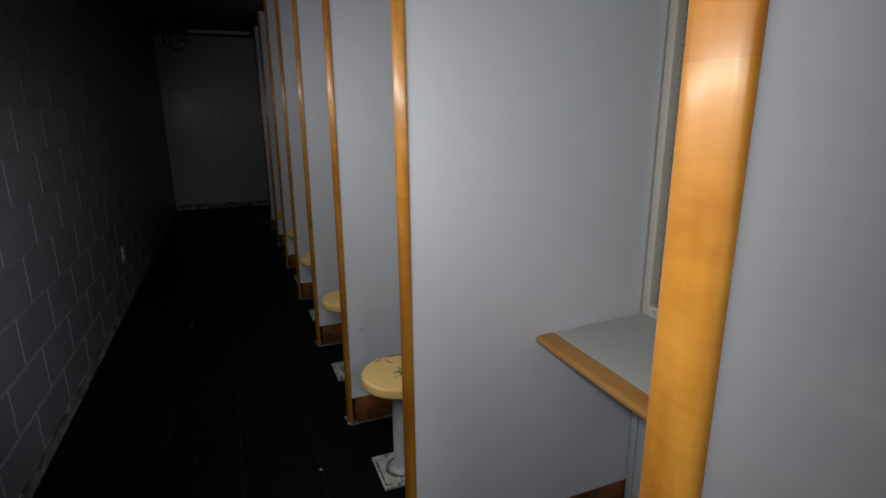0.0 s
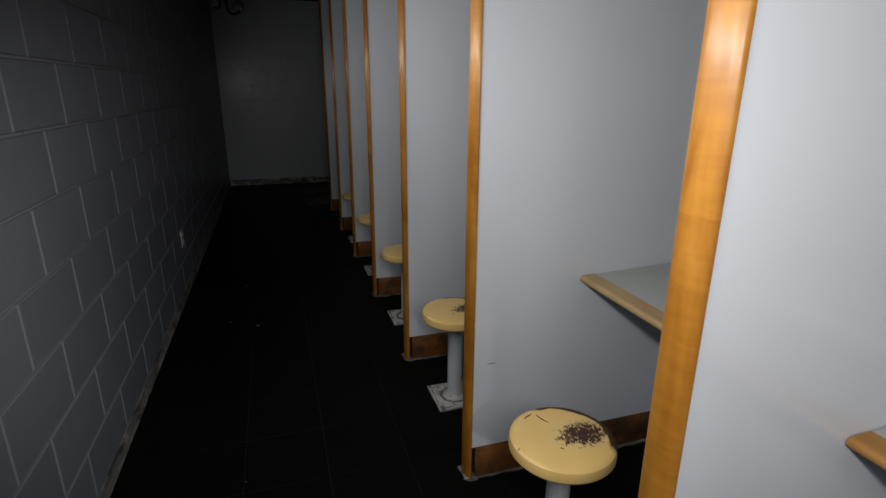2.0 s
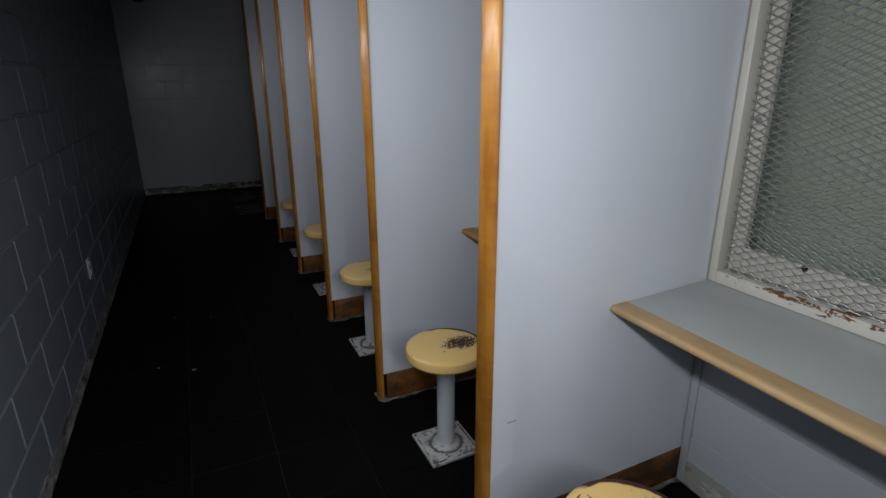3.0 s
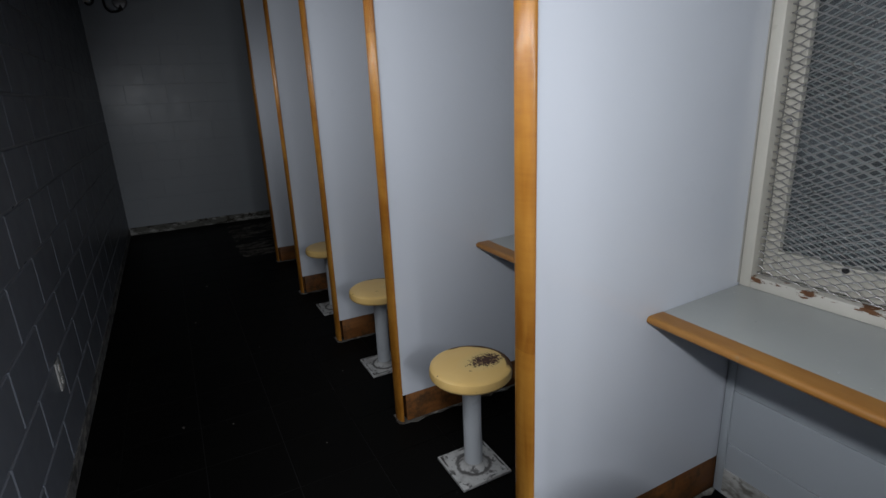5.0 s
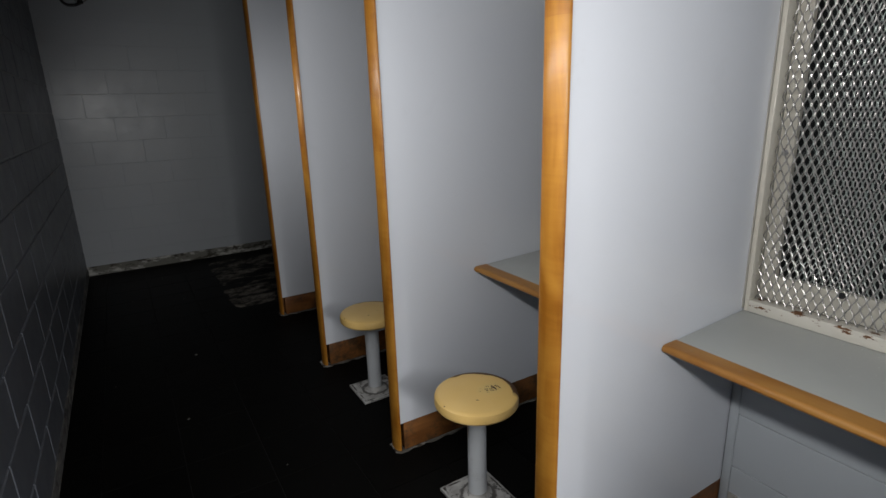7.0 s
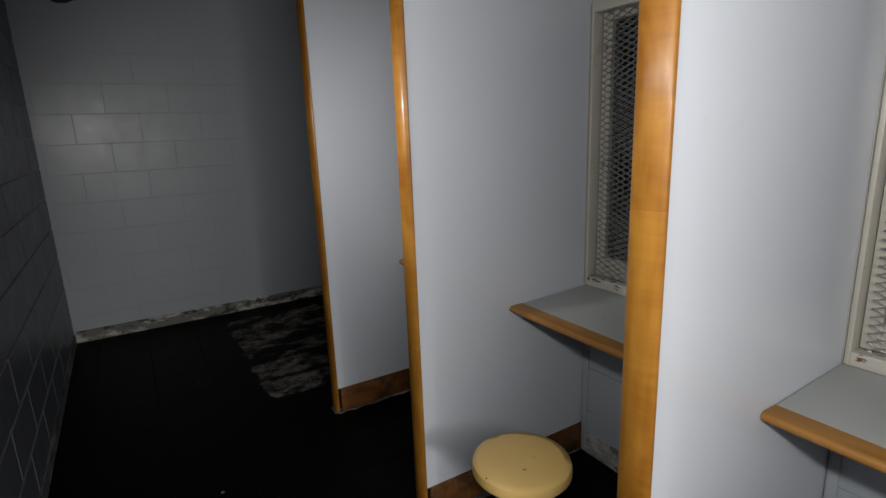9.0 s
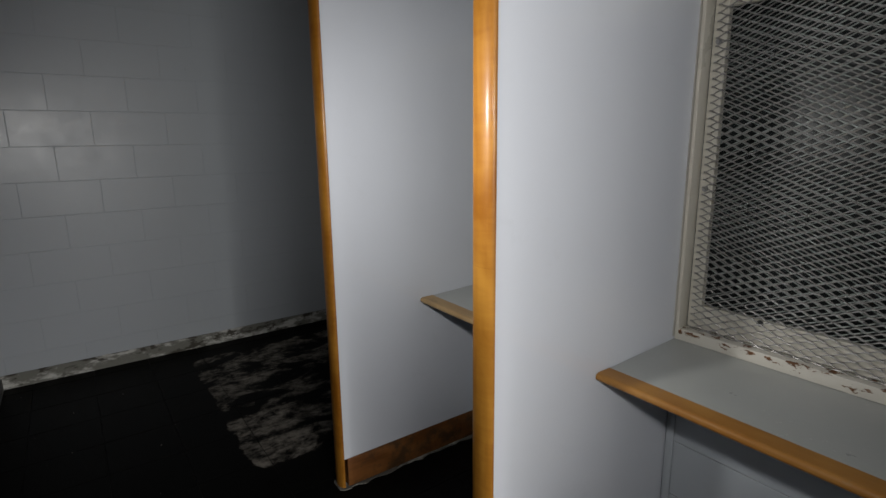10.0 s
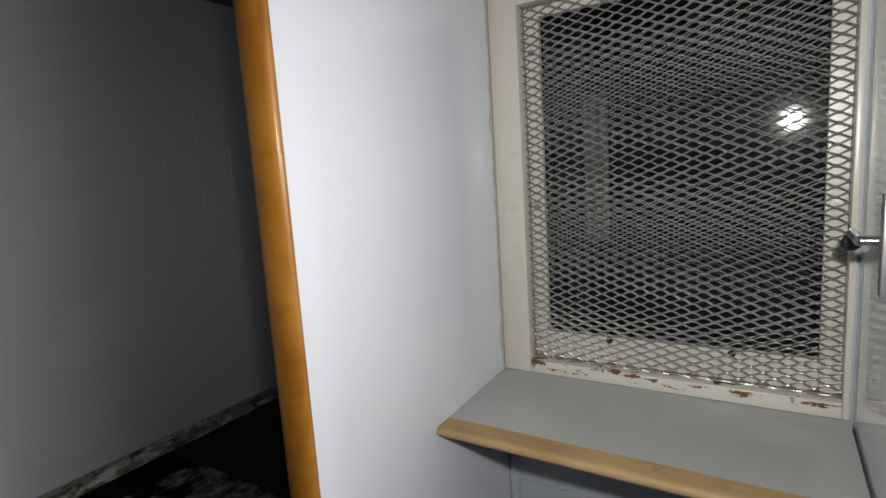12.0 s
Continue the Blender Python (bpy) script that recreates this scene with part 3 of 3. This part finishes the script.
# ---- stools ----
def stool(k, size, rim):
    root = tagged(new("fixed_stool"), "cream painted round stool on grey pedestal, paint worn brown", "stool", "fixed stools in the booths")
    bm = bmesh.new()
    rs, h, th = 0.149, 0.440, 0.046
    lathe(bm, [(rs - 0.02, h - th), (rs - 0.006, h - th + 0.004), (rs, h - th + 0.012), (rs, h - 0.016), (rs - 0.003, h - 0.007), (rs - 0.010, h - 0.002), (rs - 0.018, h), (0.05, h)], 56)
    part("seat", bm, seat_material("worn_cream_seat", size, rim), root)
    bm = bmesh.new()
    tube(bm, 0.034, h - th - 0.006, pose(0, 0, 0.006 + (h - th) / 2), 32)
    part("pedestal", bm, M_ENAMEL, root, "pale grey enamelled steel tube")
    bm = bmesh.new()
    lathe(bm, [(0.056, 0.0135), (0.05, 0.020), (0.040, 0.024), (0.036, 0.030), (0.0345, 0.034)], 32)
    part("weld_collar", bm, M_PLATE, root)
    bm = bmesh.new()
    solid(bm, (0.205, 0.205, 0.012), (0, 0, 0.008), 0.002, 2)
    part("base_plate", bm, M_PLATE, root, "chipped white square steel plate")
    for sx in (-1, 1):
        for sy in (-1, 1):
            bm = bmesh.new()
            tube(bm, 0.010, 0.007, pose(0.08 * sx, 0.08 * sy, 0.017), 6)
            part("bolt", bm, M_PLATE, root)
    if k == 2:
        # worn-through curved strokes near the rim
        for cx, cy, bend, start, sweep in ((0.0, 0.0, 0.122, 108, 16), (0.062, 0.118, 0.088, 186, 32), (0.030, -0.060, 0.045, 130, 30)):
            bm = bmesh.new()
            arc = [radians(start + sweep * i / 8) for i in range(9)]
            half = [0.0006 + 0.0016 * math.sin(math.pi * (i + 0.4) / 8.8) for i in range(9)]
            outline = [(cx + (bend + h) * math.cos(a), cy + (bend + h) * math.sin(a)) for a, h in zip(arc, half)]
            outline += [(cx + (bend - h) * math.cos(a), cy + (bend - h) * math.sin(a)) for a, h in reversed(list(zip(arc, half)))]
            prism(bm, outline, "z", 0.4394, 0.4408)
            part("scratch", bm, M_KICK, root, "dark curved scratch")
    root.matrix_basis = pose(0.135, k * S - 0.465, 0)
    return root


for k, size, rim in ((2, 0.052, 1.0), (3, 0.050, 1.0), (4, 0.044, 0.95), (5, 0.006, 0.95), (6, -0.08, 0.6)):
    stool(k, size, rim)


# ---- fixtures ----
def outlet():
    root = tagged(new("power_outlet"), "white double power outlet on the block wall, dimmed to grey", "outlet")
    box_part("cover_plate", (0.006, 0.072, 0.115), (0.003, 0, 0), M_DIMMED_PLASTIC, root, "", 0.002)
    for z in (-0.026, 0.026):
        bm = bmesh.new()
        tube(bm, 0.017, 0.005, pose(0.0075, 0, z, 0, 90, 0), 20)
        socket = part("receptacle", bm, M_DIMMED_PLASTIC, root)
        for y in (-0.006, 0.006):
            box_part("slot", (0.002, 0.002, 0.009), (0.0105, y, z + 0.003), M_DARK, socket, "", 0)
    bm = bmesh.new()
    tube(bm, 0.004, 0.003, pose(0.0065, 0, 0, 0, 90, 0), 12)
    part("screw", bm, M_GREY_STEEL, root)
    root.matrix_basis = pose(XL + 0.001, 4.058, 0.383)


outlet()


def ceiling_light():
    root = tagged(new("ceiling_light"), "unlit fluorescent ceiling light, steel housing darkened in its paint", "ceiling light")
    # housing, rails and caps painted near black so the fixture stays dim
    box_part("housing", (0.80, 0.34, 0.06), (0, 0, 0.0), M_BACK, root, "", 0.004)
    for y in (-0.165, 0.165):
        box_part("rail", (0.80, 0.012, 0.025), (0, y, -0.04), M_BACK, root, "", 0.002)
    for x in (-0.394, 0.394):
        box_part("end_cap", (0.012, 0.318, 0.025), (x, 0, -0.04), M_BACK, root, "", 0.002)
    for y in (-0.08, 0.08):
        bm = bmesh.new()
        tube(bm, 0.014, 0.74, pose(0, y, -0.046, 0, 90, 0), 20)
        part("lamp_tube", bm, M_WHITE, root)
    root.matrix_basis = pose(-0.36, 7.28, ZC - 0.03)


ceiling_light()


def ceiling_duct():
    root = tagged(new("ceiling_duct"), "dull greenish grey metal duct under the ceiling", "duct")
    box_part("casing", (1.2, 0.25, 0.10), (0.6, 0, 0.05), M_CEIL, root, "", 0.006)
    box_part("flange", (0.03, 0.27, 0.115), (-0.002, 0, 0.0575), M_CEIL, root, "", 0.003)
    root.matrix_basis = pose(1.09, YF - 0.13, ZC - 0.102)


ceiling_duct()


def cable(points, radius, name, material, parent):
    curve = bpy.data.curves.new(name, "CURVE")
    curve.dimensions, curve.bevel_depth, curve.bevel_resolution = "3D", radius, 4
    s = curve.splines.new("BEZIER")
    s.bezier_points.add(len(points) - 1)
    for b, p in zip(s.bezier_points, points):
        b.co, b.handle_left_type, b.handle_right_type = p, "AUTO", "AUTO"
    curve.materials.append(material)
    ob = new(name, curve)
    ob.parent = parent
    return ob


def wall_lamp():
    root = tagged(new("junction_box"), "round grey junction box with hanging black cable", "junction box")
    bm = bmesh.new()
    lathe(bm, [(0.068, 0.0), (0.068, 0.03), (0.058, 0.045), (0.04, 0.05)], 32)
    ob = part("box", bm, M_GREY_STEEL, root)
    ob.matrix_basis = pose(0, 0, 0, 90, 0, 0)
    bm = bmesh.new()
    tube(bm, 0.022, 0.05, pose(0.0, -0.03, -0.055), 16)
    part("gland", bm, M_DARK, root)
    cable([(-0.135, -0.03, 0.115), (-0.14, -0.03, 0.02), (-0.11, -0.035, -0.085), (-0.05, -0.035, -0.095), (0.0, -0.03, -0.075)], 0.011, "cable", M_DARK, root)
    root.matrix_basis = pose(-0.865, YF - 0.001, 2.385)
    other = tagged(new("corner_box"), "pale corner box with short black cable", "junction box")
    box_part("box", (0.07, 0.09, 0.13), (0, 0, 0), M_WHITE, other, "", 0.012)
    cable([(0.04, -0.02, 0.09), (0.055, -0.02, 0.0), (0.04, -0.02, -0.07), (0.0, -0.02, -0.085), (-0.02, -0.02, -0.06)], 0.010, "cable", M_DARK, other)
    other.matrix_basis = pose(-1.14, YF - 0.048, 2.43)


wall_lamp()


def latch():
    root = tagged(new("lever_latch"), "chrome lever latch on a grey plate, black knob", "latch")
    box_part("plate", (0.028, 0.010, 0.17), (0, 0.005, 0), M_GREY_STEEL, root, "", 0.002)
    box_part("plate", (0.05, 0.004, 0.15), (0.025, 0.002, 0), M_DARK, root, "", 0.001)
    bm = bmesh.new()
    tube(bm, 0.009, 0.10, pose(0.07, 0.035, 0.005, 0, 90, 0), 20)
    tube(bm, 0.009, 0.035, pose(0.02, 0.018, 0.005, 90, 0, 0), 20)
    part("lever", bm, M_CHROME, root, "chrome lever")
    bm = bmesh.new()
    bmesh.ops.create_uvsphere(bm, u_segments=20, v_segments=12, radius=0.016, matrix=pose(0.122, 0.035, -0.012))
    part("knob", bm, M_DARK, root, "black knob")
    root.matrix_basis = pose(0.50, 6 * S - 0.003, 1.20)


latch()

# pale boards standing behind the first screens, and a slit-windowed door far behind
for k, y0, y1 in ((1, -0.82, -0.03), (2, -0.82, -0.03), (3, -0.86, -0.42)):
    ob = tagged(span("backing_board", -0.012, 0.012, y0, y1, 0.45, 2.1, M_BOARD, None, "", 0.003), "pale green board standing behind the screen", "board", "boards behind the screens")
    for sx in (y0 + 0.05, y1 - 0.05):
        span("leg", -0.02, 0.02, sx - 0.02, sx + 0.02, -0.006, 0.45, M_KICK, ob)
    ob.matrix_basis = pose(XW + 0.20, k * S, 0)
door = tagged(new("door_1"), "door with a narrow vision slit, darkness painted into the leaf", "door", kind="structure")
# leaf shares the near-black paint that carries the room's darkness
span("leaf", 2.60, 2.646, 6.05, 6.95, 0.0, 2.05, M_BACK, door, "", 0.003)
# white enamel paints in the torch's bright reflection on the slit glass
span("vision_slit", 2.586, 2.5995, 6.46, 6.60, 0.90, 1.77, M_WHITE, door, "narrow vision panel, torch reflection painted white", 0.003)

# skirting residue along the walls
tagged(span("baseboard_far", XL, 2.65, YF - 0.007, YF - 0.0005, -0.002, 0.085, M_RESIDUE), "torn skirting residue, flaking white and grey", "skirting", kind="structure")
tagged(span("baseboard_left", XL + 0.0005, XL + 0.006, YB, YF - 0.008, -0.002, 0.07, M_RESIDUE_DARK), "dusty skirting residue on grey wall", "skirting", kind="structure")
for k in range(-1, 8):
    tagged(span("trim", XW - 0.006, XW - 0.001, k * S - 0.103, k * S - 0.0745, 0.0, SHELF - 0.036, M_WHITE_BLOCK, None, "", 0.002), "white painted corner batten under the shelf", "batten", kind="structure")
    tagged(span("baseboard", XW - 0.006, XW - 0.001, (k - 1) * S + 0.005, k * S - 0.1035, -0.002, 0.100, M_SCAR), "grey skirting scar under the shelf", "skirting", kind="structure")

# paint flakes on the floor
rng = random.Random(7)
bm = bmesh.new()
for i in range(34):
    x, y = XL + 0.08 + rng.random() * 1.15, -1.2 + rng.random() * 9.4
    r = 0.002 + rng.random() ** 4 * 0.008
    n = rng.randint(4, 6)
    ring = [bm.verts.new((x + r * (0.5 + rng.random()) * math.cos(6.283 * j / n), y + r * (0.5 + rng.random()) * math.sin(6.283 * j / n), 0.0015 + rng.random() * 0.002)) for j in range(n)]
    bm.faces.new(ring)
    low = [bm.verts.new((v.co.x, v.co.y, 0.0004)) for v in ring]
    for j in range(n):
        bm.faces.new((ring[j], low[j], low[(j + 1) % n], ring[(j + 1) % n]))
tagged(part("paint_flakes", bm, M_CRUST, None, "", False), "scattered pale paint flakes on the black floor", "debris", kind="stuff")

# ---- pieces of walls and floor ----
PIECES = {}


def block_mesh(w, h, depth, bevel, material, name):
    key = (round(w, 3), round(h, 3), depth, name)
    if key not in PIECES:
        b = bevel
        verts = []
        for x, s in ((-depth, 0.0), (-b, 0.0), (0.0, b)):
            verts += [(x, s, s), (x, w - s, s), (x, w - s, h - s), (x, s, h - s)]
        faces = [(8, 9, 10, 11)]
        for a in (0, 4):
            for i in range(4):
                j = (i + 1) % 4
                faces.append((a + i, a + j, a + 4 + j, a + 4 + i))
        data = bpy.data.meshes.new(name)
        data.from_pydata(verts, [], faces)
        data.materials.append(material)
        PIECES[key] = data
    return PIECES[key]


def lay_blocks(parent, origin, along, length, z0, z1, first, material, name, joint=0.009, bevel=0.0035, course=0.2, size=0.396, zfirst=0.04, depth=0.012):
    """Running bond on a wall face: origin on the face, along is the unit way, the face looks to along x up."""
    ax, ay = along
    face = Matrix(((ay, ax, 0, 0), (-ax, ay, 0, 0), (0, 0, 1, 0), (0, 0, 0, 1)))
    rows = [z0] + [zfirst + course * i for i in range(40) if z0 + 0.02 < zfirst + course * i < z1 - 0.02] + [z1]
    for r, (a, b) in enumerate(zip(rows, rows[1:])):
        phase = first + (size / 2 if r % 2 else 0.0)
        cuts = [0.0] + [phase + size * i for i in range(-40, 80) if 0.03 < phase + size * i < length - 0.03] + [length]
        for c, d in zip(cuts, cuts[1:]):
            ob = new(name, block_mesh(d - c - joint, b - a - joint, depth, bevel, material, name))
            ob.parent = parent
            ob.matrix_basis = Matrix.Translation((origin[0] + ax * (c + joint / 2), origin[1] + ay * (c + joint / 2), a + joint / 2)) @ face


# along +y the face must look to +x; along +x it must look to -y; along -y to -x
lay_blocks(wall_left, (XL, YB), (0, 1), YF - YB, 0.0, ZC, (1.77 - YB) % 0.396, M_BLOCK, "block")
lay_blocks(wall_far, (XL, YF), (1, 0), 2.9, 0.0, ZC, (-0.788 - XL) % 0.396, M_WHITE_BLOCK, "block", joint=0.0024, bevel=0.0012, zfirst=-0.01)
for k in range(1, 8):
    lay_blocks(wall_window, (XW, k * S - 0.08), (0, -1), S - 0.085, 0.0, SHELF - 0.04, 0.0, M_WHITE_BLOCK, "block", size=5.0, joint=0.0028, bevel=0.0012, zfirst=0.0)

TILE = 0.3
for i in range(-4, 8):
    for j in range(-7, 24):
        x0, y0 = -0.17 + TILE * i, 1.62 + TILE * j
        x1, y1 = x0 + TILE, y0 + TILE
        if x1 < XL or y1 < YB or y0 > YF or x0 > XW or (y0 < 6.3 and x0 > XW):
            continue
        x0, y0, x1, y1 = max(x0, XL), max(y0, YB), min(x1, XW), min(y1, YF)
        if x1 - x0 < 0.02 or y1 - y0 < 0.02:
            continue
        g = 0.0016
        ob = new("tile", block_mesh(x1 - x0 - 2 * g, y1 - y0 - 2 * g, 0.005, 0.001, M_TILE, "tile"))
        ob.parent = floor
        ob.matrix_basis = Matrix(((0, 1, 0, x0 + g), (0, 0, 1, y0 + g), (1, 0, 0, 0), (0, 0, 0, 1)))
